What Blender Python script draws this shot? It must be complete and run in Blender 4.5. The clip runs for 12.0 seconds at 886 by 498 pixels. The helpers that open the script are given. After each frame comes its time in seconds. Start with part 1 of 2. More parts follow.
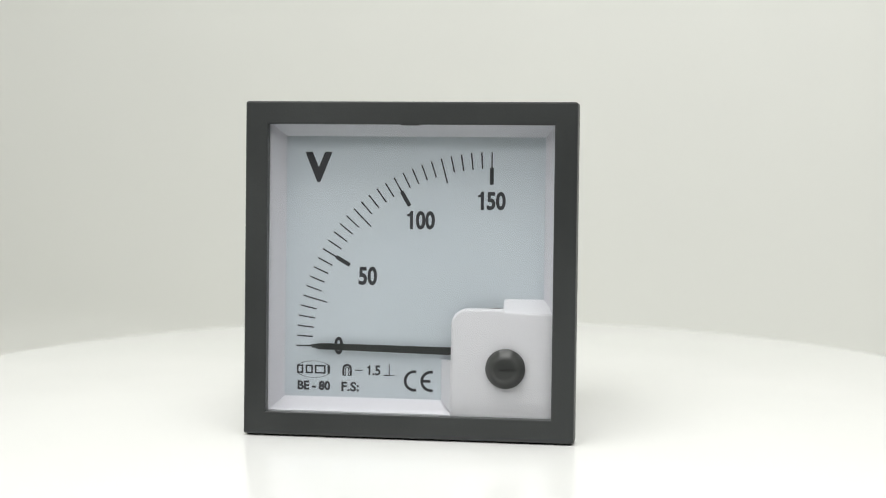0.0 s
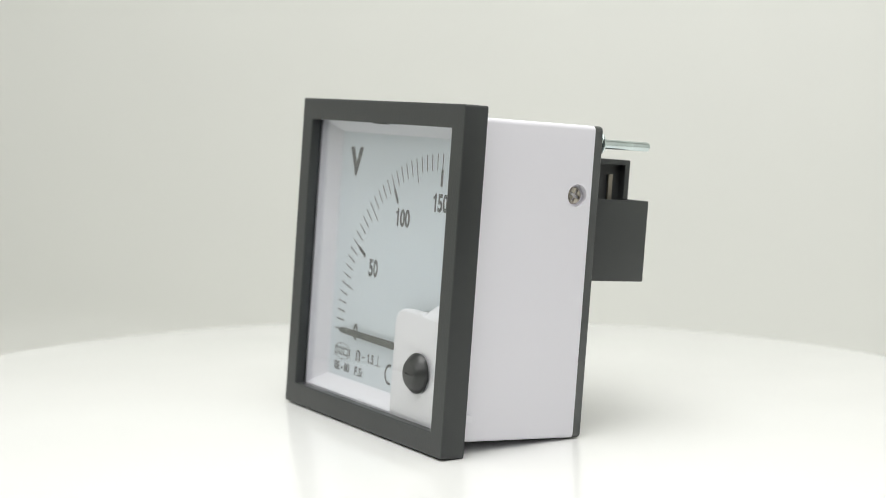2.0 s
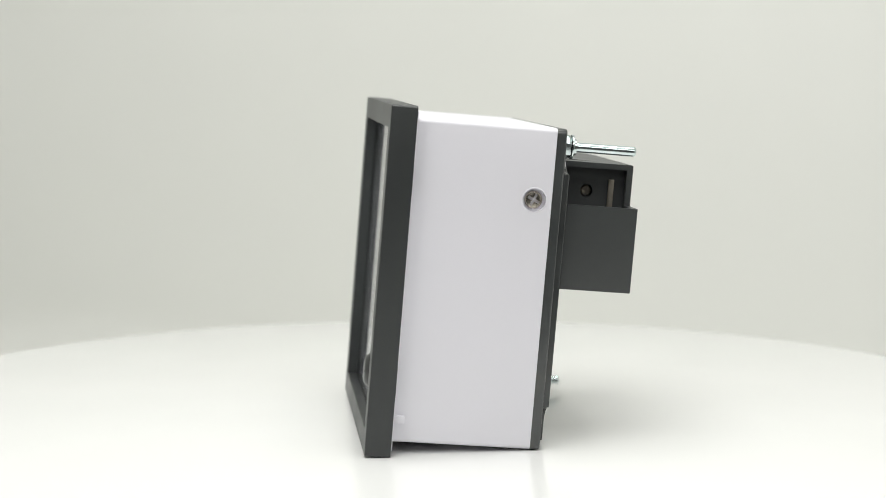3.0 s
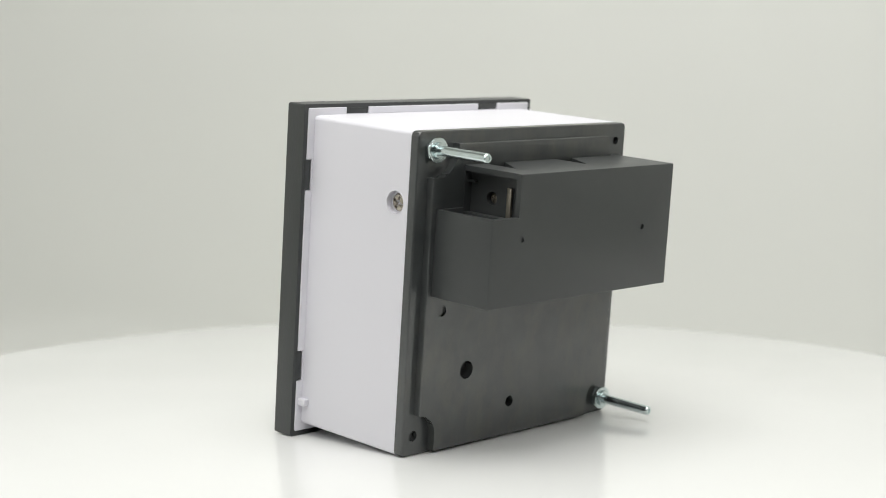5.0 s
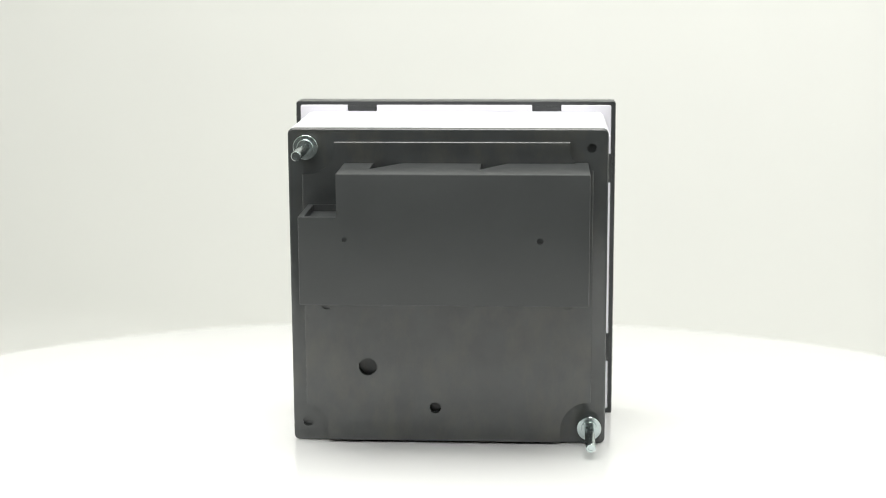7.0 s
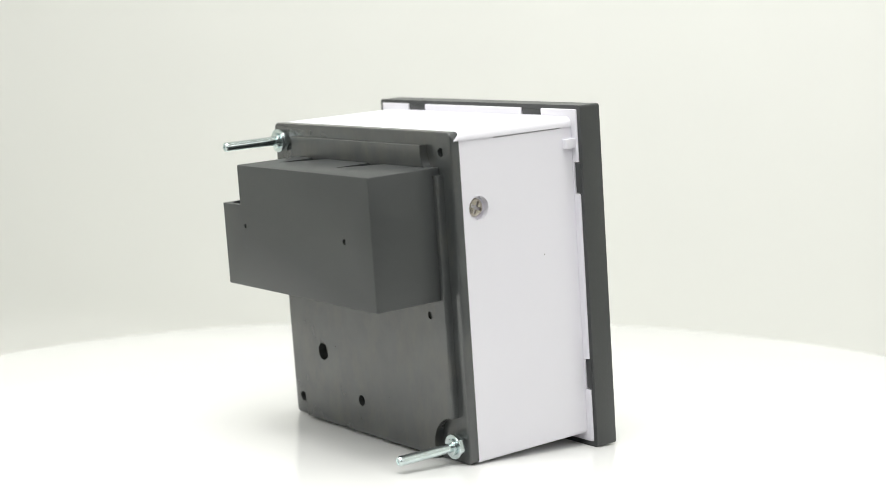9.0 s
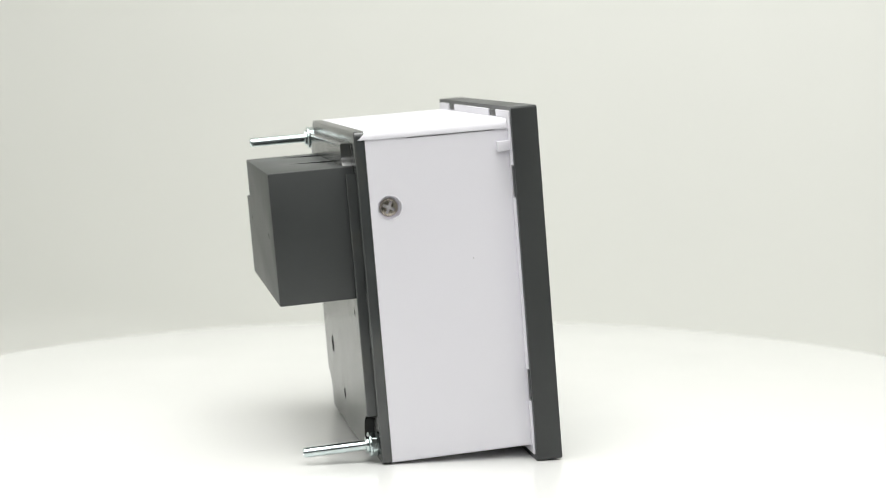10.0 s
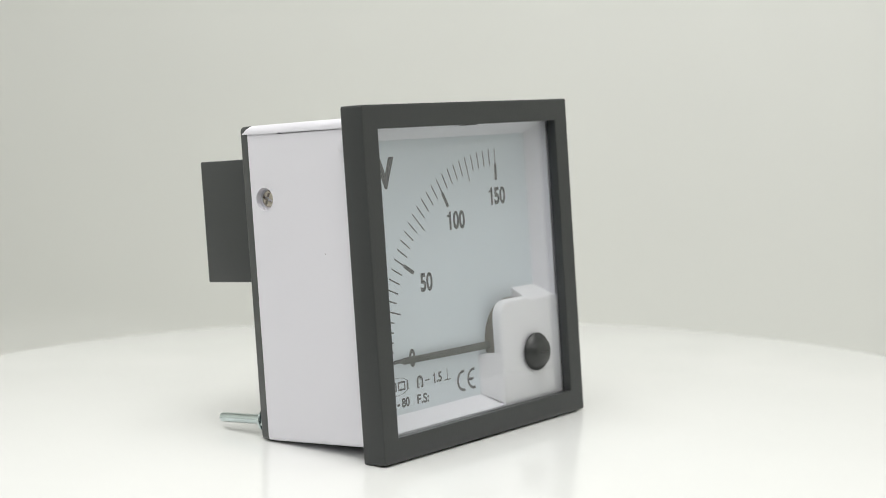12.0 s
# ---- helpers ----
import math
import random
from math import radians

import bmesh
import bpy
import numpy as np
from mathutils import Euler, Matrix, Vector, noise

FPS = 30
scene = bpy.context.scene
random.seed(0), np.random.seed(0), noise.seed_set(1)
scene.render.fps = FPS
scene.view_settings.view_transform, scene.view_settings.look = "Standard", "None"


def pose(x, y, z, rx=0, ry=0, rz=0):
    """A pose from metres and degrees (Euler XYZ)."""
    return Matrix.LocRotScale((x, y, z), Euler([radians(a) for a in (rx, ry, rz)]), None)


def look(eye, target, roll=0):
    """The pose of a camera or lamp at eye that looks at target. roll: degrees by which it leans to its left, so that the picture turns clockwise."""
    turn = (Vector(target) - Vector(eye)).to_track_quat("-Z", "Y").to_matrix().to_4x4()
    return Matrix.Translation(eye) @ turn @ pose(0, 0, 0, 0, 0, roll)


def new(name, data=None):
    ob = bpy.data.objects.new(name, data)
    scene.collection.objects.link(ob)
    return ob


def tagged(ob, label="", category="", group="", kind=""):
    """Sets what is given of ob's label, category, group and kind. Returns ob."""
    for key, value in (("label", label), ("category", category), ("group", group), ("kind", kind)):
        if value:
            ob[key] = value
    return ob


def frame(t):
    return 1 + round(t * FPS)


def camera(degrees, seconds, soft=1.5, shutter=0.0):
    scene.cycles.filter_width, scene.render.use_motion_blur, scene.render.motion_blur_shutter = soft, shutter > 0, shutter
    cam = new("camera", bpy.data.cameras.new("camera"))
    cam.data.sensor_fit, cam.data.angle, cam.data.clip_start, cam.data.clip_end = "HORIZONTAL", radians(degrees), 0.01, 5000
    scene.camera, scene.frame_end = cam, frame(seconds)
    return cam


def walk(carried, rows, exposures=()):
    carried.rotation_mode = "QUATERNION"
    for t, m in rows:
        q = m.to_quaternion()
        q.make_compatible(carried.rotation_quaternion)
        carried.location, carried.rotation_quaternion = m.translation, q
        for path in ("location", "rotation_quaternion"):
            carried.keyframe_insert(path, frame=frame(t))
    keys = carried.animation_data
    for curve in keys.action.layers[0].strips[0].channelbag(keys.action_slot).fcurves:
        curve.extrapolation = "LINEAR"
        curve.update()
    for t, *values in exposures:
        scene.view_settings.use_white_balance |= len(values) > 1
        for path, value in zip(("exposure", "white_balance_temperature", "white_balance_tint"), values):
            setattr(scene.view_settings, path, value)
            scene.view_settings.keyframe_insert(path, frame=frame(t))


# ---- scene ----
SECONDS = 12.0

# ---- camera: it stands still before the turntable ----
cam = camera(29.87, SECONDS, soft=0.65)
EYE = pose(0, -0.40886, 0.090, 90 - 6.439, 0.011, -0.229)
walk(cam, [(0, EYE), (SECONDS, EYE)], exposures=[(0, -0.05), (2.5, -0.05), (5, -0.18), (6.5, 0.23), (7.5, 0.28), (9.5, 0.18), (10.5, -0.04), (11.3, -0.15), (12, -0.18)])
cam.data.dof.use_dof = True
cam.data.dof.focus_distance = 0.387
cam.data.dof.aperture_fstop = 16.0

# ---- light: the tent's overhead panel and three added fill lamps, white cloth all round ----
world = bpy.data.worlds.new("world")
world.use_nodes = True
world.node_tree.nodes["Background"].inputs[0].default_value = (0.9, 0.95, 1.0, 1)
world.node_tree.nodes["Background"].inputs[1].default_value = 0.02
scene.world = world


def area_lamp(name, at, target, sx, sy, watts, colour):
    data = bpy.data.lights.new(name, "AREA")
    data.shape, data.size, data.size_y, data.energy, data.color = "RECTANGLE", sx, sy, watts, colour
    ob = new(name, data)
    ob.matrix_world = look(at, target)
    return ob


area_lamp("unseen_lamp", (-0.04, -0.10, 0.60), (-0.035, -0.07, 0), 0.48, 0.46, 3.95, (0.993, 0.993, 0.97))
# Unseen front strip, added to brighten whatever faces the camera.
area_lamp("unseen_lamp", (-0.06, -0.46, 0.42), (0, 0.0, 0.03), 0.75, 0.14, 1.08, (1.0, 0.99, 0.98))
# Unseen side pair, added to lift the faces turned left and right.
area_lamp("unseen_lamp", (-0.38, -0.36, 0.40), (0, 0.0, 0.03), 0.42, 0.14, 0.34, (1.0, 0.99, 0.98))
area_lamp("unseen_lamp", (0.38, -0.36, 0.40), (0, 0.0, 0.03), 0.42, 0.14, 0.34, (1.0, 0.99, 0.98))


# ---- materials ----
def material(name, colour, rough, metal=0.0, spread=0.06, fine=900.0, bump=0.02, coarse=25.0, spec=0.5, rough_spread=0.08):
    m = bpy.data.materials.new(name)
    m.use_nodes = True
    nodes, links = m.node_tree.nodes, m.node_tree.links
    b = nodes["Principled BSDF"]
    b.inputs["Metallic"].default_value = metal
    b.inputs["Specular IOR Level"].default_value = spec
    where = nodes.new("ShaderNodeTexCoord")
    small = nodes.new("ShaderNodeTexNoise")
    small.inputs["Scale"].default_value, small.inputs["Detail"].default_value = fine, 4
    large = nodes.new("ShaderNodeTexNoise")
    large.inputs["Scale"].default_value, large.inputs["Detail"].default_value = coarse, 5
    for n in (small, large):
        links.new(where.outputs["Object"], n.inputs["Vector"])
    ramp = nodes.new("ShaderNodeMapRange")
    ramp.clamp = False
    ramp.inputs[1].default_value, ramp.inputs[2].default_value = 0.3, 0.7
    ramp.inputs[3].default_value, ramp.inputs[4].default_value = 1 - spread, 1 + spread
    links.new(large.outputs["Fac"], ramp.inputs[0])
    tone = nodes.new("ShaderNodeVectorMath")
    tone.operation = "SCALE"
    tone.inputs[0].default_value = colour
    links.new(ramp.outputs[0], tone.inputs["Scale"])
    links.new(tone.outputs[0], b.inputs["Base Color"])
    gloss = nodes.new("ShaderNodeMapRange")
    gloss.clamp = False
    gloss.inputs[1].default_value, gloss.inputs[2].default_value = 0.3, 0.7
    gloss.inputs[3].default_value, gloss.inputs[4].default_value = max(0.02, rough - rough_spread), rough + rough_spread
    links.new(large.outputs["Fac"], gloss.inputs[0])
    links.new(gloss.outputs[0], b.inputs["Roughness"])
    if bump:
        relief = nodes.new("ShaderNodeBump")
        relief.inputs["Strength"].default_value, relief.inputs["Distance"].default_value = bump, 0.0004
        links.new(small.outputs["Fac"], relief.inputs["Height"])
        links.new(relief.outputs[0], b.inputs["Normal"])
    return m


BLACK = material("black_plastic", (0.036, 0.039, 0.039), 0.38, spread=0.12, bump=0.12, fine=1800)
BLACK_COVER = material("black_grained_moulding", (0.042, 0.0455, 0.0455), 0.43, rough_spread=0.02, spread=0.06, bump=0.05, fine=2200, coarse=90, spec=0.5)
BLACK_SMEARED = material("smeared_moulding", (0.0455, 0.0495, 0.0495), 0.22, rough_spread=0.03, spread=0.13, bump=0.0, fine=1200, coarse=130, spec=0.85)
WHITE = material("white_plastic", (0.735, 0.727, 0.772), 0.42, spread=0.012, bump=0.02)
COVER_WHITE = material("cover_white_plastic", (0.79, 0.785, 0.815), 0.36, rough_spread=0.05, spread=0.012, bump=0.01)
DIAL = material("dial_paint", (0.66, 0.722, 0.772), 0.5, spread=0.015, bump=0.01)
INK = material("dial_ink", (0.03, 0.03, 0.037), 0.5, bump=0)
NEEDLE = material("needle_black", (0.03, 0.034, 0.032), 0.45, bump=0)
DARK = material("coil_brown", (0.10, 0.085, 0.07), 0.6, bump=0.05)
KNOB = material("knob_black", (0.034, 0.036, 0.035), 0.3, rough_spread=0.03, bump=0.03)
ZINC = material("zinc_plate", (0.62, 0.70, 0.70), 0.2, rough_spread=0.05, metal=1.0, bump=0.05, spread=0.1, coarse=300)
STEEL = material("screw_steel", (0.46, 0.42, 0.36), 0.26, rough_spread=0.06, metal=1.0, bump=0.05, spread=0.15, coarse=400)
# Rougher steel, its colour darkened for the shade inside the terminal cover.
SHADED_STEEL = material("shaded_terminal_steel", (0.34, 0.31, 0.26), 0.45, metal=1.0, bump=0.05, spread=0.15, coarse=400)
CLOTH = material("tent_cloth", (0.762, 0.768, 0.738), 0.85, spread=0.012, bump=0.05, fine=600, coarse=4, spec=0.2)
ACRYLIC = material("white_acrylic", (0.785, 0.79, 0.778), 0.14, spread=0.008, bump=0.0, coarse=12, rough_spread=0.04)
# Grey of the added front table and wall, set by what the meter mirrors.
ROOM = material("unseen_room_grey", (0.09, 0.09, 0.088), 0.7, spread=0.05, coarse=8)
GREY = material("grey_housing", (0.35, 0.35, 0.35), 0.5)


def stain(m, colour, scale, stretch, start, amount):
    """Lays dull upright smears of another tint over a material."""
    nodes, links = m.node_tree.nodes, m.node_tree.links
    where, size, spots = nodes.new("ShaderNodeTexCoord"), nodes.new("ShaderNodeMapping"), nodes.new("ShaderNodeTexNoise")
    size.inputs["Scale"].default_value = stretch
    spots.inputs["Scale"].default_value, spots.inputs["Detail"].default_value, spots.inputs["Roughness"].default_value = scale, 6, 0.62
    links.new(where.outputs["Object"], size.inputs["Vector"])
    links.new(size.outputs[0], spots.inputs["Vector"])
    edge, mix = nodes.new("ShaderNodeMapRange"), nodes.new("ShaderNodeMix")
    edge.inputs[1].default_value, edge.inputs[2].default_value, edge.inputs[4].default_value = start, start + 0.2, amount
    mix.data_type = "RGBA"
    b = nodes["Principled BSDF"]
    old = b.inputs["Base Color"].links[0].from_socket
    links.new(spots.outputs["Fac"], edge.inputs[0])
    links.new(edge.outputs[0], mix.inputs["Factor"])
    links.new(old, mix.inputs[6])
    mix.inputs[7].default_value = (*colour, 1)
    links.new(mix.outputs[2], b.inputs["Base Color"])


stain(BLACK_SMEARED, (0.074, 0.071, 0.058), 150.0, (1.0, 1.0, 0.5), 0.48, 0.45)
GLASS = bpy.data.materials.new("window_glass")
GLASS.use_nodes = True
_n, _l = GLASS.node_tree.nodes, GLASS.node_tree.links
_n.remove(_n["Principled BSDF"])
_clear, _gloss, _edge, _mix = _n.new("ShaderNodeBsdfTransparent"), _n.new("ShaderNodeBsdfGlossy"), _n.new("ShaderNodeLayerWeight"), _n.new("ShaderNodeMixShader")
_gloss.inputs["Roughness"].default_value = 0.02
_clear.inputs["Color"].default_value = (0.985, 0.99, 0.99, 1)
_edge.inputs["Blend"].default_value = 0.5
_rise, _base = _n.new("ShaderNodeMath"), _n.new("ShaderNodeMath")
_rise.operation, _base.operation = "POWER", "MULTIPLY_ADD"
_rise.inputs[1].default_value, _base.inputs[1].default_value, _base.inputs[2].default_value = 5.0, 0.9, 0.11
_l.new(_edge.outputs["Facing"], _rise.inputs[0])
_l.new(_rise.outputs[0], _base.inputs[0])
_l.new(_base.outputs[0], _mix.inputs[0])
_l.new(_clear.outputs[0], _mix.inputs[1])
_l.new(_gloss.outputs[0], _mix.inputs[2])
_l.new(_mix.outputs[0], _n["Material Output"].inputs["Surface"])


# ---- mesh helpers; the meter is drawn in millimetres: x across, y to its back, z up ----
MM = Matrix.Scale(0.001, 4)
LEAN = 4.749
SEAT = pose(-0.004205, -0.020532, 0.000497, -LEAN, 0, 0) @ MM


def part(name, bm, material, parent, label="", at=None, smooth=True):
    bm.transform(SEAT if at is None else at)
    bmesh.ops.recalc_face_normals(bm, faces=bm.faces)
    me = bpy.data.meshes.new(name)
    bm.to_mesh(me)
    bm.free()
    if smooth:
        me.polygons.foreach_set("use_smooth", [p.area < 3e-5 for p in me.polygons])
        me.set_sharp_from_angle(angle=radians(32))
    me.materials.append(material)
    ob = new(name, me)
    if parent:
        ob.parent = parent
    return tagged(ob, label)


def box(x0, x1, y0, y1, z0, z1, bevel=0.0, segments=2):
    bm = bmesh.new()
    bmesh.ops.create_cube(bm, size=1)
    for v in bm.verts:
        v.co = ((x0 + x1) / 2 + v.co.x * (x1 - x0), (y0 + y1) / 2 + v.co.y * (y1 - y0), (z0 + z1) / 2 + v.co.z * (z1 - z0))
    if bevel:
        bmesh.ops.bevel(bm, geom=list(bm.edges), offset=bevel, segments=segments, affect="EDGES", profile=0.5)
    return bm


def bevel_along(bm, axis, test, radius, segments):
    """Rounds the edges that run along an axis and pass a test on their middle."""
    pick = []
    for e in bm.edges:
        d = e.verts[1].co - e.verts[0].co
        if abs(d[axis]) > 0.99 * d.length and test((e.verts[0].co + e.verts[1].co) / 2):
            pick.append(e)
    bmesh.ops.bevel(bm, geom=pick, offset=radius, segments=segments, affect="EDGES", profile=0.5)
    return bm


def lathe(profile, x, z, n=32):
    """A turned solid about the line (x, z) along y; profile rows are (radius, y)."""
    bm = bmesh.new()
    rings = []
    for r, y in profile:
        if r < 1e-6:
            rings.append([bm.verts.new((x, y, z))])
        else:
            rings.append([bm.verts.new((x + r * math.cos(a), y, z + r * math.sin(a))) for a in (2 * math.pi * i / n for i in range(n))])
    for a, b in zip(rings, rings[1:]):
        for i in range(n):
            j = (i + 1) % n
            q = [a[i % len(a)], a[j % len(a)], b[j % len(b)], b[i % len(b)]]
            q = list(dict.fromkeys(q))
            if len(q) > 2:
                bm.faces.new(q)
    for r in (rings[0], rings[-1]):
        if len(r) > 2:
            bm.faces.new(r)
    bmesh.ops.recalc_face_normals(bm, faces=bm.faces)
    return bm


def rod_x(radius, x0, x1, y, z, n=28):
    bm = lathe([(radius, x0), (radius, x1)], 0, 0, n)
    bm.transform(Matrix.Translation((0, y, z)) @ Matrix.Rotation(radians(-90), 4, "Z"))
    return bm


def square_loop(half, corner, y, zc, n=6):
    pts = []
    c = max(corner, 0.02)
    for k, (sx, sz) in enumerate(((1, 1), (-1, 1), (-1, -1), (1, -1))):
        for i in range(n + 1):
            a = radians(90 * k + 90 * i / n)
            pts.append((sx * (half - c) + c * math.cos(a), y, zc + sz * (half - c) + c * math.sin(a)))
    return pts


def frame_ring(profile, corner, zc=40.0, tall=1.0):
    """A square ring; the closed profile's rows are (half width, depth)."""
    big = max(h for h, _ in profile)
    bm = bmesh.new()
    loops = [[bm.verts.new(p) for p in square_loop(h, corner - (big - h), y, zc)] for h, y in profile]
    for v in bm.verts:
        v.co.z *= tall
    for a, b in zip(loops, loops[1:] + loops[:1]):
        for i in range(len(a)):
            j = (i + 1) % len(a)
            bm.faces.new((a[i], a[j], b[j], b[i]))
    bmesh.ops.recalc_face_normals(bm, faces=bm.faces)
    return bm


def join(*meshes):
    out = bmesh.new()
    for b in meshes:
        me = bpy.data.meshes.new("joint")
        b.to_mesh(me)
        b.free()
        out.from_mesh(me)
        bpy.data.meshes.remove(me)
    return out


def cut(bm, *tools):
    """The solid bm less the solids tools."""
    def solid(b):
        me = bpy.data.meshes.new("solid")
        bmesh.ops.recalc_face_normals(b, faces=b.faces)
        b.to_mesh(me)
        b.free()
        return new("solid", me)
    base = solid(bm)
    others = [solid(t) for t in tools]
    for o in others:
        mod = base.modifiers.new("cut", "BOOLEAN")
        mod.object, mod.operation, mod.solver = o, "DIFFERENCE", "EXACT"
    deps = bpy.context.evaluated_depsgraph_get()
    made = bpy.data.meshes.new_from_object(base.evaluated_get(deps))
    out = bmesh.new()
    out.from_mesh(made)
    for o in [base, *others]:
        me = o.data
        bpy.data.objects.remove(o)
        bpy.data.meshes.remove(me)
    bpy.data.meshes.remove(made)
    return out


def prism(points, y0, y1):
    """A flat shape of (x, z) points, from depth y0 to y1."""
    bm = bmesh.new()
    a = [bm.verts.new((x, y0, z)) for x, z in points]
    b = [bm.verts.new((x, y1, z)) for x, z in points]
    bm.faces.new(a)
    bm.faces.new(b[::-1])
    for i in range(len(a)):
        j = (i + 1) % len(a)
        bm.faces.new((a[i], b[i], b[j], a[j]))
    bmesh.ops.recalc_face_normals(bm, faces=bm.faces)
    return bm


def arc_band(x, z, r0, r1, a0, a1, y0, y1, n=20, squash=1.0):
    out = []
    for i in range(n + 1):
        a = radians(a0 + (a1 - a0) * i / n)
        out.append((x + r1 * math.cos(a), z + squash * r1 * math.sin(a)))
    for i in range(n, -1, -1):
        a = radians(a0 + (a1 - a0) * i / n)
        out.append((x + r0 * math.cos(a), z + squash * r0 * math.sin(a)))
    return prism(out, y0, y1)


def lettering(words, x0, x1, z0, z1, y, weight=0.0):
    """Printed characters that fill the given box on the dial."""
    curve = bpy.data.curves.new("print", "FONT")
    curve.body, curve.offset, curve.extrude, curve.resolution_u = words, weight, 0.004, 4
    ob = new("print", curve)
    me = bpy.data.meshes.new_from_object(ob.evaluated_get(bpy.context.evaluated_depsgraph_get()))
    bpy.data.objects.remove(ob)
    bm = bmesh.new()
    bm.from_mesh(me)
    bpy.data.meshes.remove(me)
    lo = [min(v.co[i] for v in bm.verts) for i in (0, 1)]
    hi = [max(v.co[i] for v in bm.verts) for i in (0, 1)]
    for v in bm.verts:
        u = (v.co.x - lo[0]) / (hi[0] - lo[0])
        w = (v.co.y - lo[1]) / (hi[1] - lo[1])
        v.co = (x0 + u * (x1 - x0), y - 2 * v.co.z, z0 + w * (z1 - z0))
    return bm


def flagged_one(x0, x1, z0, z1, y):
    """The digit one with a flag to its upper left."""
    w, h = x1 - x0, z1 - z0
    stem, flag = x1 - 0.5 * w, z1 - 0.16 * h
    return prism([(stem, z0), (x1, z0), (x1, z1), (x1 - 0.4 * w, z1), (x1 - 0.6 * w, flag), (x0, flag - 0.03 * h), (x0, flag - 0.14 * h), (stem, flag - 0.14 * h)], y - 0.006, y + 0.006)


# ---- the light tent ----
def build_tent():
    """White cloth sweep, sides and roof round the turntable; the dark front pieces are added."""
    y_front, y_back, z_low, z_high, side, r = -0.24, 0.42, -0.075, 0.80, 0.55, 0.03
    line = [(y_front, z_low)]
    for i in range(17):
        a = radians(-90 + 90 * i / 16)
        line.append((y_back - r + r * math.cos(a), z_low + r + r * math.sin(a)))
    line.append((y_back, z_high))
    bm = bmesh.new()
    rows = []
    for off in (0.0, 0.004):
        for x in (-side, side):
            rows.append([bm.verts.new((x, y + off - 0.42 * x * (y - y_front) / (y_back - y_front), z - off)) for y, z in line])
    for i in range(len(line) - 1):
        bm.faces.new((rows[0][i], rows[1][i], rows[1][i + 1], rows[0][i + 1]))
        bm.faces.new((rows[2][i], rows[2][i + 1], rows[3][i + 1], rows[3][i]))
    for k in (0, -1):
        bm.faces.new((rows[0][k], rows[1][k], rows[3][k], rows[2][k]))
    unit = Matrix.Identity(4)
    y_room = -0.80
    # Unseen table added dark, so the glossy black back mirrors little light.
    tagged(part("unseen_table_top", box(-side, side, y_room, y_front - 0.002, z_low - 0.02, z_low - 0.001, 0.001), ROOM, None, at=unit), "unseen dull grey table top added before the light tent for dark reflections", "table top", kind="structure")
    tagged(part("backdrop", bm, CLOTH, None, at=unit), "seamless white cloth sweep of the light tent", "backdrop", kind="structure")
    tagged(part("wall_west", box(-side - 0.01, -side - 0.002, y_room, y_back + 0.25, z_low, z_high), CLOTH, None, at=unit), "white cloth side wall of the light tent", "wall", kind="structure")
    tagged(part("wall_east", box(side + 0.002, side + 0.01, y_room, y_back + 0.25, z_low, z_high), CLOTH, None, at=unit), "white cloth side wall of the light tent", "wall", kind="structure")
    # Unseen wall, added to keep reflections from behind the camera dark.
    tagged(part("unseen_wall_south", box(-side, side, y_room - 0.01, y_room - 0.002, z_low, z_high), ROOM, None, at=unit), "unseen dull grey wall added behind the camera for dark reflections", "wall", kind="structure")
    tagged(part("ceiling", box(-side - 0.01, side + 0.01, y_room - 0.01, y_back + 0.25, z_high + 0.002, z_high + 0.01), CLOTH, None, at=unit), "white cloth roof of the light tent", "ceiling", kind="structure")


build_tent()


def build_turntable():
    """White disc on a low motor base."""
    table = tagged(new("turntable"), "glossy white round turntable turning under the meter", "turntable")
    up = Matrix.Rotation(radians(-90), 4, "X")
    rad, th, e = 0.1695, 0.012, 0.003
    prof = [(0, 0)]
    prof += [(rad - e + e * math.sin(radians(a)), e - e * math.cos(radians(a))) for a in range(0, 91, 15)]
    prof += [(rad - e + e * math.cos(radians(a)), th - e + e * math.sin(radians(a))) for a in range(0, 91, 15)]
    prof += [(0, th)]
    disc = part("platter", lathe(prof, 0, 0, 160), ACRYLIC, table, "glossy white acrylic disc", at=up)
    part("base", lathe([(0.0, 0.0125), (0.118, 0.0125), (0.122, 0.016), (0.126, 0.072), (0.124, 0.075), (0.0, 0.075)], 0, 0, 96), GREY, table, "grey motor base", at=up)
    return table, disc


TABLE, PLATTER = build_turntable()


# ---- the panel meter ----
DIAL_Y = 8.1
PIVOT = (18.85, 20.9)


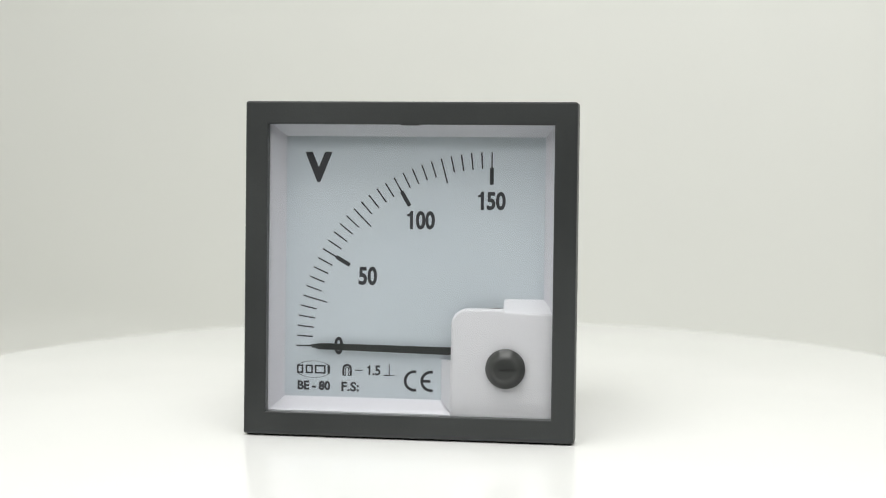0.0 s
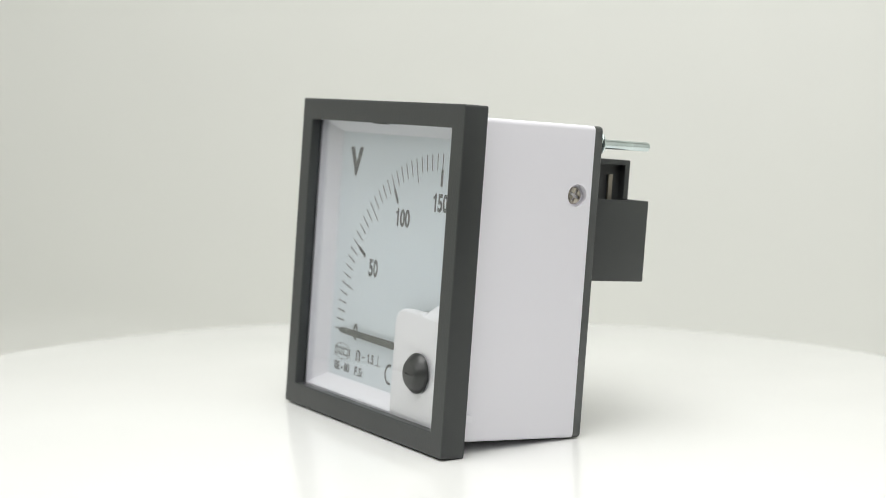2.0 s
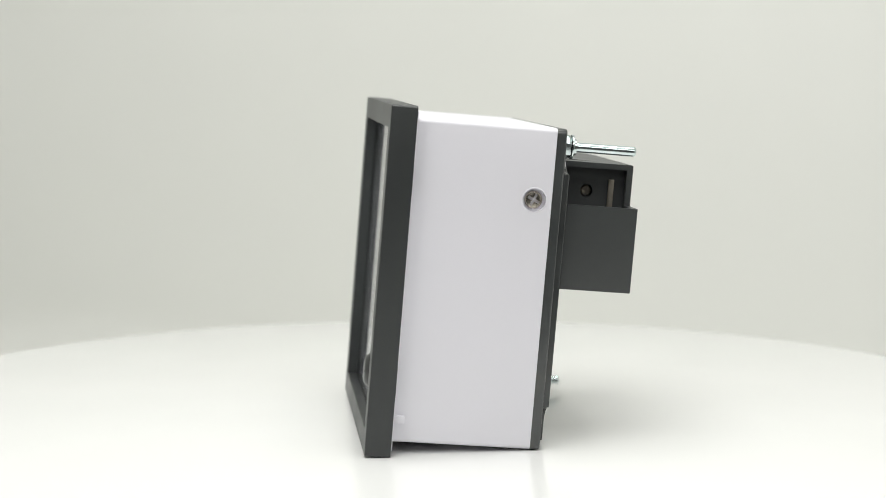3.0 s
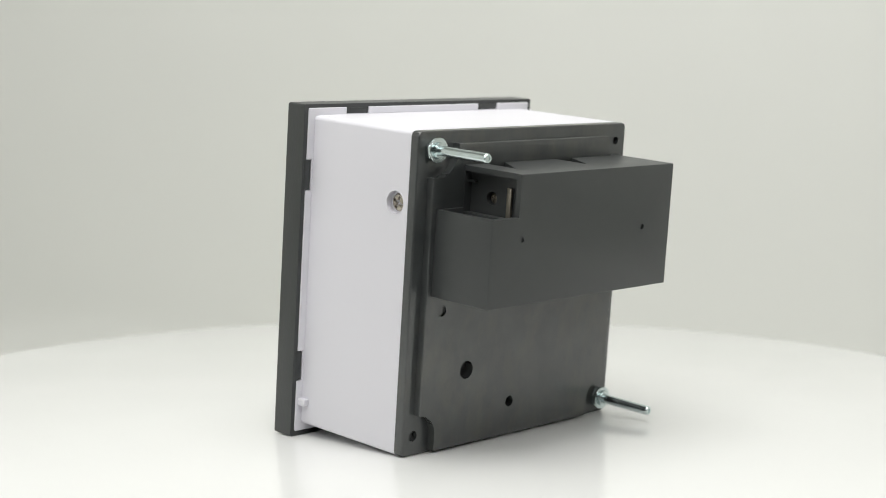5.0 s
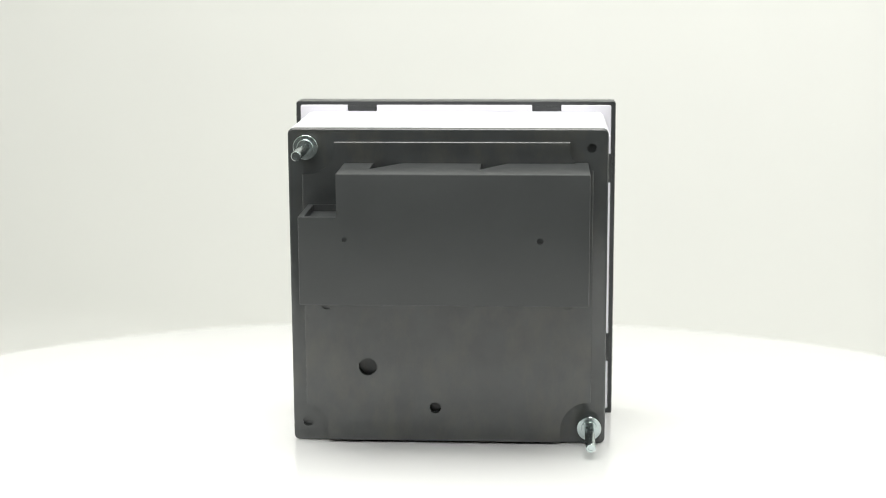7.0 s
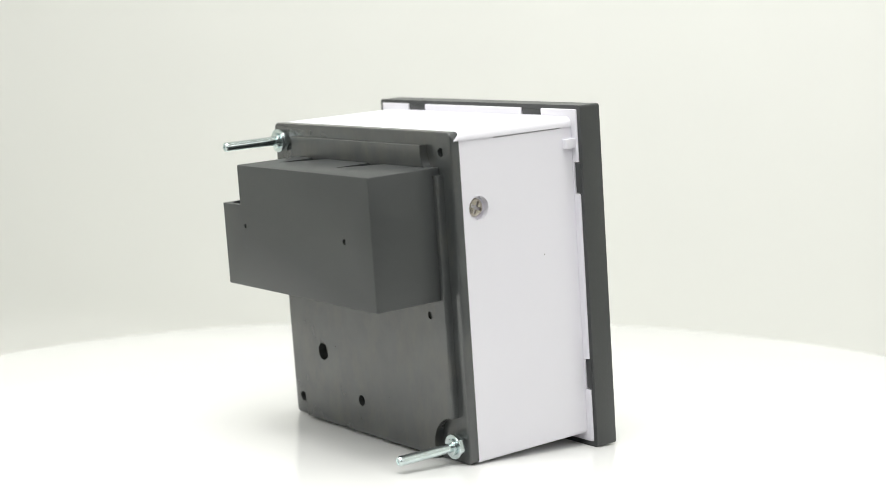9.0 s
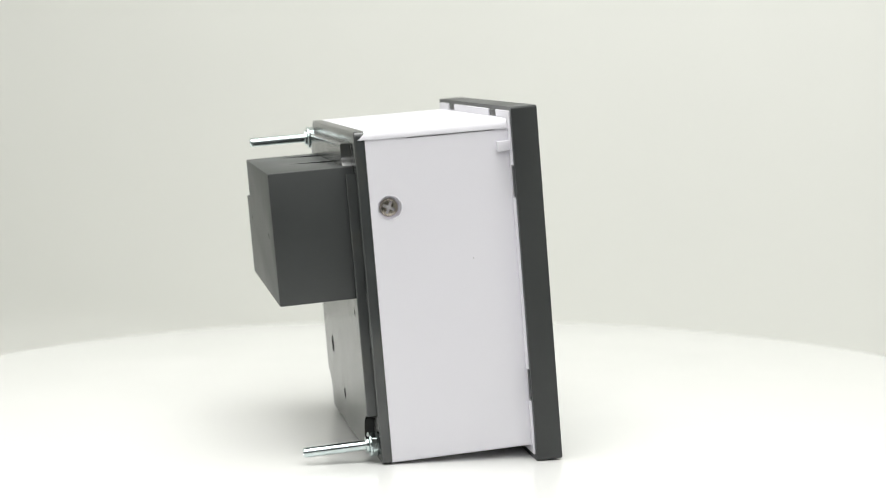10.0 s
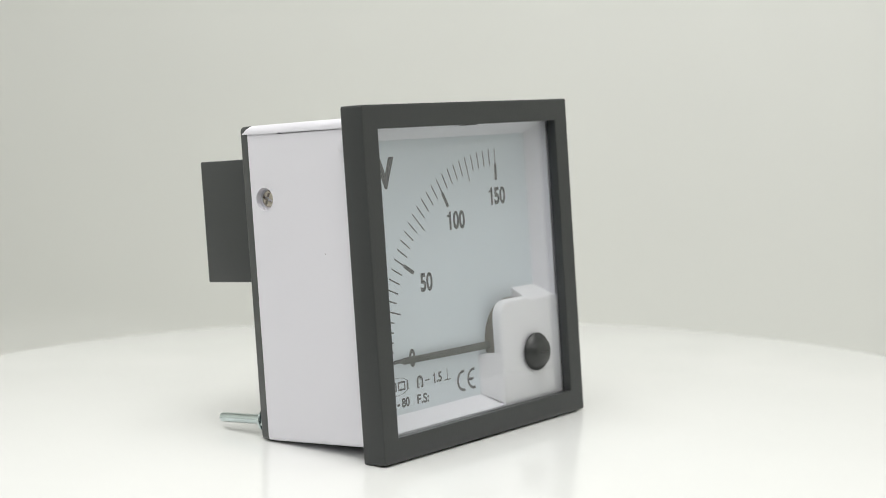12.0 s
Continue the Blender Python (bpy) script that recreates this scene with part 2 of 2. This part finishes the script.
def build_front(meter):
    bezel = part("bezel", frame_ring([(40, 6.0), (40, 0.3), (39.9, 0.09), (39.7, 0.0), (39.5, 0.0), (35.1, 0.0), (34.9, 0.0), (34.7, 0.06), (34.6, 0.2), (34.6, 2.4), (38.3, 2.4), (38.3, 6.0)], 0.6, 40.0, 1.0045), BLACK, meter, "matt black square bezel")
    for x0, x1 in ((19.8, 26.8), (-26.3, -19.4)):
        part("clip", box(x0, x1, 3.0, 6.15, 77.7, 79.3, 0.15), BLACK, bezel)
        part("clip", box(x0, x1, 3.0, 6.15, 0.7, 2.3, 0.15), BLACK, bezel)
    for z0 in (60.2, 14.0):
        part("clip", box(37.5, 39.3, 3.0, 6.15, z0, z0 + 7.0, 0.15), BLACK, bezel)
        part("clip", box(-39.3, -37.5, 3.0, 6.15, z0, z0 + 7.0, 0.15), BLACK, bezel)
    part("burr", box(-2.2, 2.2, 0.1, 2.3, 74.72, 75.2, 0.1), BLACK, bezel, "small moulding burr on the inner edge")
    glass = part("window", box(-37.5, 37.5, 2.42, 2.75, 2.6, 77.4), GLASS, meter, "clear glass window", smooth=False)
    glass.visible_shadow = False
    part("inner_frame", frame_ring([(34.75, 3.3), (31.8, DIAL_Y), (35.9, DIAL_Y), (35.9, 3.3)], 0.6, 40.3, 1.003), WHITE, meter, "white sloping inner frame")


def build_dial(meter):
    dial = part("dial", box(-35.9, 35.9, DIAL_Y, DIAL_Y + 0.5, 4.3, 76.2), DIAL, meter, "pale blue-grey printed dial")
    y = DIAL_Y - 0.012
    px, pz = PIVOT

    def radial(r0, r1, angle, width):
        c, s = math.cos(angle), math.sin(angle)
        pts = [(px + r * c - w * s, pz + r * s + w * c) for r, w in ((r0, -width / 2), (r1, -width / 2), (r1, width / 2), (r0, width / 2))]
        return prism(pts, y - 0.006, y + 0.006)

    for i in range(31):
        a = radians(180 - 3 * i)
        if i % 10 == 0:
            part("scale_mark", radial(40.0, 44.0, a, 0.95), INK, dial, "thick black scale mark", smooth=False)
        part("scale_mark", radial(41.7 if i % 10 == 5 else 43.8, 47.8, a, 0.34), INK, dial, smooth=False)
    for words, x0, x1, z0, z1, w in (("150", 15.5, 22.3, 54.75, 59.2, 0.034), ("100", -1.8, 5.1, 49.85, 54.35, 0.034), ("50", -13.6, -9.0, 36.05, 40.6, 0.034), ("0", -19.5, -17.25, 18.95, 23.3, 0.03)):
        if words[0] == "1":
            wide = x1 - x0
            shape = join(flagged_one(x0, x0 + 0.22 * wide, z0, z1, y), lettering(words[1:], x0 + 0.32 * wide, x1, z0, z1, y, w))
        else:
            shape = lettering(words, x0, x1, z0, z1, y, w)
        part("numeral", shape, INK, dial, "black numeral " + words, smooth=False)
    part("letter", lettering("V", -27.2, -20.4, 61.1, 68.5, y, 0.05), INK, dial, "bold black letter V", smooth=False)
    part("lettering", lettering("BE - 80", -28.6, -20.4, 10.05, 12.35, y, 0.04), INK, dial, "small black type designation", smooth=False)
    part("lettering", lettering("F.S:", -17.6, -13.2, 9.95, 12.3, y, 0.03), INK, dial, "small black letters", smooth=False)
    part("lettering", join(flagged_one(-11.3, -10.4, 14.05, 16.5, y), lettering(".5", -9.95, -7.9, 14.05, 16.5, y, 0.03)), INK, dial, "accuracy class 1.5", smooth=False)
    y0, y1 = y - 0.006, y + 0.006
    # maker's mark: two arcs round a row of plain blocks
    mark = [arc_band(-24.65, 15.15, 4.25, 4.5, 25, 155, y0, y1, squash=0.47), arc_band(-24.65, 15.15, 4.25, 4.5, 205, 335, y0, y1, squash=0.47)]
    for x0, x1 in ((-28.8, -27.2), (-26.6, -24.8), (-24.3, -21.6), (-21.1, -20.5)):
        mark.append(frame_bar(x0, x1, 14.1, 16.25, y0, y1))
    part("maker_mark", join(*mark), INK, dial, "oval mark of plain black shapes", smooth=False)
    shoe = [arc_band(-16.2, 15.5, 0.65, 1.18, 0, 180, y0, y1), arc_band(-16.2, 15.5, 0.3, 0.48, 0, 180, y0, y1)]
    for s in (-1, 1):
        shoe.append(box(-16.2 + s * 0.92 - 0.26, -16.2 + s * 0.92 + 0.26, y0, y1, 13.9, 15.5))
        shoe.append(box(-16.2 + s * 0.39 - 0.09, -16.2 + s * 0.39 + 0.09, y0, y1, 13.9, 15.5))
        shoe.append(box(-16.2 + s * 0.72 - 0.43, -16.2 + s * 0.72 + 0.43, y0, y1, 13.75, 13.95))
    part("magnet_symbol", join(*shoe), INK, dial, "small horseshoe magnet symbol", smooth=False)
    part("dash_symbol", box(-14.3, -12.4, y0, y1, 15.05, 15.32), INK, dial, smooth=False)
    part("upright_symbol", join(box(-7.1, -4.4, y0, y1, 14.0, 14.25), box(-5.87, -5.62, y0, y1, 14.25, 16.8)), INK, dial, smooth=False)
    part("conformity_mark", join(arc_band(0.5, 12.95, 1.93, 2.6, 78, 282, y0, y1), arc_band(4.6, 12.95, 1.93, 2.6, 78, 282, y0, y1), box(2.6, 4.5, y0, y1, 12.62, 13.28)), INK, dial, "two rounded black letters", smooth=False)
    # pointer, resting at zero
    part("pointer", join(prism([(-24.6, 20.85), (-23.2, 20.25), (13.5, 19.55), (13.5, 21.45), (-23.0, 21.75), (-24.0, 21.45)], 6.5, 7.0), prism([(-28.2, 21.15), (-24.2, 20.9), (-24.0, 21.3)], 6.6, 6.8)), NEEDLE, meter, "black bar pointer resting at zero", smooth=False)


def frame_bar(x0, x1, z0, z1, y0, y1):
    """A small plain block with an open middle."""
    t = 0.42
    if x1 - x0 < 3 * t:
        return box(x0, x1, y0, y1, z0, z1)
    return join(box(x0, x1, y0, y1, z1 - t, z1), box(x0, x1, y0, y1, z0, z0 + t), box(x0, x0 + t, y0, y1, z0 + t, z1 - t), box(x1 - t, x1, y0, y1, z0 + t, z1 - t))


def build_cover(meter):
    """White guard over the movement, with the zero knob."""
    r, x0, x1, z0, z1 = 4.2, 10.0, 35.8, 4.0, 31.2
    outline = [(x1, z0), (x1, z1 - 0.9), (23.0, z1 - 0.5), (22.6, z1)]
    outline += [(x0 + r - r * math.sin(radians(a)), z1 - r + r * math.cos(radians(a))) for a in range(0, 91, 10)]
    outline += [(x0, z0)]
    front = prism(outline, 2.85, 5.3)
    pick = [e for e in front.edges if all(abs(v.co.y - 2.85) < 1e-4 for v in e.verts)]
    bmesh.ops.bevel(front, geom=pick, offset=0.9, segments=4, affect="EDGES", profile=0.5)
    cover = part("movement_cover", front, COVER_WHITE, meter, "glossy white rounded movement cover")
    wedge = prism([(22.4, 30.0), (32.4, 30.0), (32.4, 33.4), (22.4, 33.4)], 3.2, DIAL_Y)
    for v in wedge.verts:
        if v.co.y < 4 and v.co.z > 32:
            v.co.z = 30.4
        if v.co.y < 4 and v.co.x > 30:
            v.co.x = 34.2
    part("shoulder", wedge, COVER_WHITE, cover)
    foot = prism([(7.1, 8.6), (10.4, 8.6), (10.4, 18.4), (7.1, 18.4)], 3.2, DIAL_Y)
    for v in foot.verts:
        if v.co.y < 4 and v.co.x < 8:
            v.co.x = 10.02
        if v.co.y < 4 and v.co.z < 9:
            v.co.z = 6.2
    part("foot", foot, COVER_WHITE, cover)
    part("coil_housing", lathe([(0, 5.25), (10.2, 5.25), (10.2, DIAL_Y), (0, DIAL_Y)], 20.2, 21.0, 40), DARK, meter, "dark brown moving-coil housing")
    knob = lathe([(0, 2.45), (4.75, 2.45), (4.8, 1.9), (4.65, 1.5), (3.3, 0.1), (2.9, -0.15), (2.3, -0.28), (0, -0.34)], 23.4, 17.1, 40)
    knob = cut(knob, box(22.3, 26.2, -1.0, -0.12, 16.93, 17.27))
    part("zero_knob", knob, KNOB, meter, "round black zero-adjust knob with slot")


SCREWS = {1: (34.55, 61.1), -1: (34.25, 60.5)}


def build_case(meter):
    flange = frame_ring([(38.85, 5.5), (38.85, 6.2), (38.7, 6.35), (36.0, 6.35), (36.0, 5.5)], 0.5, 40.1, 1.007)
    notches = [box(x0, x1, 5, 9, z0, z1) for x0, x1 in ((19.6, 27.0), (-26.5, -19.2)) for z0, z1 in ((77.95, 80), (0, 2.2))]
    notches += [box(x0, x1, 5, 9, z, z + 7.4) for x0, x1 in ((37.4, 40), (-40, -37.4)) for z in (60.0, 13.8)]
    part("flange", cut(flange, *notches), WHITE, meter, "white notched front flange")
    body = box(-37, 37, 6.38, 38.55, 3.05, 77.75)
    body = bevel_along(body, 1, lambda c: c.x > 0 or c.z < 40, 1.1, 5)
    body = bevel_along(body, 1, lambda c: c.x < -36.9 and c.z > 77, 2.6, 6)
    body = cut(body, box(-35.95, 35.95, 5, 8.65, 4.2, 76.3), rod_x(2.75, 35.4, 40, *SCREWS[1]), rod_x(2.75, -40, -35.4, *SCREWS[-1]),
               prism([(-38, 75.42), (-35.8, 75.42), (-35.8, 75.62), (-38, 75.62)], 9.5, 29.0))
    case = part("case", body, WHITE, meter, "white moulded plastic case")
    lid = box(-34.6, 35.4, 6.4, 38.5, 77.5, 77.82)
    lid = bevel_along(lid, 1, lambda c: c.z > 77.7 and c.x > 0, 0.06, 1)
    edge = [(-34.5, 77.84)] + [(-35.38 - 1.9 * math.sin(radians(a)), 75.94 + 1.9 * math.cos(radians(a))) for a in range(0, 91, 10)] + [(-37.28, 75.6), (-34.5, 75.6)]
    lip = prism(edge, 6.4, 40.1)
    for v in lip.verts:
        if v.co.y > 40:
            v.co.y -= 1.1 * max(0.0, v.co.z - 75.85)
            v.co.z = max(v.co.z, 75.85)
    part("lid", join(lid, lip), WHITE, case, "white lid slightly sprung along one edge")
    part("rib", box(-38.4, -36.9, 6.3, 9.2, 70.7, 72.9, 0.15), WHITE, case)
    part("rib", box(36.9, 38.4, 6.3, 8.7, 7.8, 9.5, 0.15), WHITE, case)
    part("seam", box(36.9, 37.05, 37.4, 38.5, 60.95, 61.12), WHITE, case, "fine moulding line beside the screw")
    part("speck", rod_x(0.13, -37.03, -36.9, 16.3, 47.4, 10), DARK, case, "tiny dark speck on the case side")
    for s in (-1, 1):
        head = lathe([(0, 0.0), (1.2, 0.0), (1.75, 0.15), (2.05, 0.5), (2.1, 1.0), (0, 1.0)], 0, 0, 32)
        head = cut(head, box(-1.5, 1.5, -0.4, 0.85, -0.36, 0.36), box(-0.36, 0.36, -0.4, 0.85, -1.5, 1.5))
        spin = Matrix.Rotation(radians(90 if s > 0 else -90), 4, "Z") @ Matrix.Rotation(radians(25), 4, "Y")
        head.transform(Matrix.Translation((s * 36.15, *SCREWS[s])) @ spin)
        part("screw", head, STEEL, meter, "steel cross-head screw set in the case side")
        lip = frame_tube(2.7, 3.0, 0.08)
        lip.transform(Matrix.Translation((s * 37.0, *SCREWS[s])) @ Matrix.Rotation(radians(90 if s > 0 else -90), 4, "Z"))
        part("screw_seat", lip, WHITE, case)


def frame_tube(r0, r1, proud):
    """A flat raised ring about y."""
    bm = bmesh.new()
    n = 32
    loops = [[bm.verts.new((r * math.cos(2 * math.pi * i / n), y, r * math.sin(2 * math.pi * i / n))) for i in range(n)] for r, y in ((r0, 0.3), (r0, -proud), (r1, -proud * 0.3), (r1, 0.3))]
    for a, b in zip(loops, loops[1:] + loops[:1]):
        for i in range(n):
            j = (i + 1) % n
            bm.faces.new((a[i], a[j], b[j], b[i]))
    return bm


def wedge_slot(x_near, x_far, y_tip):
    """A three-cornered slot in the top of the terminal cover, widest at the plate."""
    bm = prism([(x_near, y_tip), (x_near, 40.0), (x_far, 40.0)], 56.0, 72.0)
    bm.transform(Matrix(((1, 0, 0, 0), (0, 0, 1, 0), (0, 1, 0, 0), (0, 0, 0, 1))))
    return bm


HOLES = ((18.9, 21.7, 2.15, 42.9), (3.0, 11.8, 1.35, 42.9), (28.3, 36.75, 1.3, 42.9), (-28.0, 36.7, 0.9, 42.9), (33.5, 7.6, 1.25, 40.9), (-33.2, 73.4, 1.05, 40.9))
STUDS = ((32.6, 73.7), (-33.25, 7.2))


def build_back(meter):
    plate = box(-37, 37, 38.6, 40.9, 2.98, 77.8)
    plate = bevel_along(plate, 1, lambda c: True, 1.3, 5)
    pick = [e for e in plate.edges if all(abs(v.co.y - 40.9) < 1e-4 for v in e.verts)]
    bmesh.ops.bevel(plate, geom=pick, offset=0.4, segments=3, affect="EDGES", profile=0.5)
    plate = cut(plate, *[lathe([(0, y - 1.2), (r, y - 1.2), (r, 44), (0, 44)], x, z, 24) for x, z, r, y in HOLES if y < 41],
                *[lathe([(0, 40.7), (r, 40.7), (r, 44), (0, 44)], x, z, 24) for x, z, r, y in HOLES if y > 42 and z < 30])
    panel = box(-33.6, 33.6, 40.2, 42.9, 3.6, 75.0)
    pick = [e for e in panel.edges if all(v.co.y > 42 for v in e.verts)]
    bmesh.ops.bevel(panel, geom=pick, offset=0.3, segments=3, affect="EDGES", profile=0.5)
    tools = []
    for x, z, r in ((32.35, 73.8, 6.5), (-33.4, 6.6, 7.0), (33.5, 7.6, 5.0), (-33.2, 73.4, 5.0)):
        sx, sz = (1 if x > 0 else -1), (1 if z > 40 else -1)
        pts = [(x + sx * 8, z + sz * 8), (x - sx * r, z + sz * 8)]
        pts += [(x - sx * r * math.cos(radians(a)), z - sz * r * math.sin(radians(a))) for a in range(0, 91, 10)]
        pts += [(x + sx * 8, z - sz * r)]
        tools.append(prism(pts, 39.0, 44.0))
    tools += [lathe([(0, d), (r, d), (r, 44), (0, 44)], x, z, 24) for x, z, r, y in HOLES if y > 42 for d in (40.7 if z < 30 else 42.4,)]
    panel = cut(panel, *tools)
    back = part("back_plate", plate, BLACK_SMEARED, meter, "black moulded back plate with screw holes")
    part("raised_panel", panel, BLACK_SMEARED, back, "glossier black panel with hazy smears")
    block = box(-32.4, 32.2, 41.0, 60.0, 40.45, 70.1, 0.3)
    block = cut(block, box(23.6, 40, 40, 70, 60.4, 80),
                box(23.5, 31.0, 43.5, 58.6, 58.9, 61.5), box(21.4, 24.2, 43.1, 58.6, 59.4, 68.8), rod_x(1.55, 19.0, 22.0, 49.6, 63.2),
                wedge_slot(16.9, 8.2, 52.2), wedge_slot(-7.9, -15.7, 52.5),
                lathe([(0, 59.4), (0.7, 59.4), (0.7, 63), (0, 63)], -21.5, 55.3, 16), lathe([(0, 59.6), (0.55, 59.6), (0.55, 63), (0, 63)], 21.9, 55.4, 16))
    cover = part("terminal_cover", block, BLACK_COVER, back, "black box-shaped terminal cover")
    part("terminal", box(21.6, 22.2, 54.7, 56.0, 59.4, 66.3, 0.08), SHADED_STEEL, cover, "small bare metal terminal tab")
    part("ledge", box(21.2, 22.6, 42.9, 45.0, 66.2, 66.7, 0.1), BLACK_COVER, cover)
    head = lathe([(0, 0.0), (0.9, 0.0), (1.3, 0.25), (1.42, 1.3), (0, 1.3)], 0, 0, 24)
    head = cut(head, box(-1.0, 1.0, -0.4, 0.5, -0.22, 0.22), box(-0.22, 0.22, -0.4, 0.5, -1.0, 1.0))
    head.transform(Matrix.Translation((20.5, 49.6, 63.2)) @ Matrix.Rotation(radians(90), 4, "Z") @ Matrix.Rotation(radians(15), 4, "Y"))
    part("terminal_screw", head, SHADED_STEEL, cover, "steel terminal screw deep in the open end")
    for x, z in STUDS:
        prof = [(0, 39.0), (1.3, 39.0)]
        y = 40.0
        while y < 57.2:
            prof += [(1.10, y), (1.16, y + 0.22)]
            y += 0.5
        prof += [(1.15, 57.6), (0.95, 57.95), (0.55, 57.95), (0.5, 57.75), (0, 57.75)]
        stud = part("stud", lathe(prof, x, z, 20), ZINC, meter, "zinc-plated threaded mounting stud")
        nut = prism([(x + 2.75 * math.cos(radians(60 * i + 18)), z + 2.75 * math.sin(radians(60 * i + 18))) for i in range(6)], 40.95, 42.55)
        bmesh.ops.bevel(nut, geom=list(nut.edges), offset=0.22, segments=2, affect="EDGES", profile=0.5)
        part("nut", nut, ZINC, stud)
        part("washer", lathe([(1.2, 42.6), (2.75, 42.6), (2.85, 42.7), (2.85, 43.0), (2.75, 43.1), (1.2, 43.1)], x, z, 32), ZINC, stud)
        part("spring_ring", lathe([(1.2, 43.15), (1.8, 43.15), (1.9, 43.25), (1.9, 43.75), (1.8, 43.85), (1.2, 43.85)], x, z, 28), ZINC, stud)


def build_meter():
    meter = tagged(new("panel_meter"), "square black and white analogue panel voltmeter on the turntable", "panel meter")
    build_front(meter)
    build_dial(meter)
    build_cover(meter)
    build_case(meter)
    build_back(meter)
    return meter


METER = build_meter()


# ---- the turning ----
TURN = ((0, -8.83), (0.5, -21.38), (1, -33.91), (1.5, -46.4), (2, -58.84), (2.5, -71.3), (3, -83.76), (3.5, -96.37), (4, -108.98), (4.5, -121.59), (5, -134.2), (5.5, -146.55), (6, -158.84), (6.5, -171.2), (7, -183.67), (7.5, -196.2), (8, -208.74), (8.5, -221.28), (9, -233.81), (9.5, -246.35), (10, -258.82), (10.5, -271.21), (11, -283.67), (11.5, -296.11), (12, -308.48))


def motions():
    """The platter turns at a steady pace, and the meter with it."""
    walk(PLATTER, [(t, pose(0, 0, 0, 0, 0, a)) for t, a in TURN])
    walk(METER, [(t, pose(0, 0, 0, 0, 0, a)) for t, a in TURN])


motions()
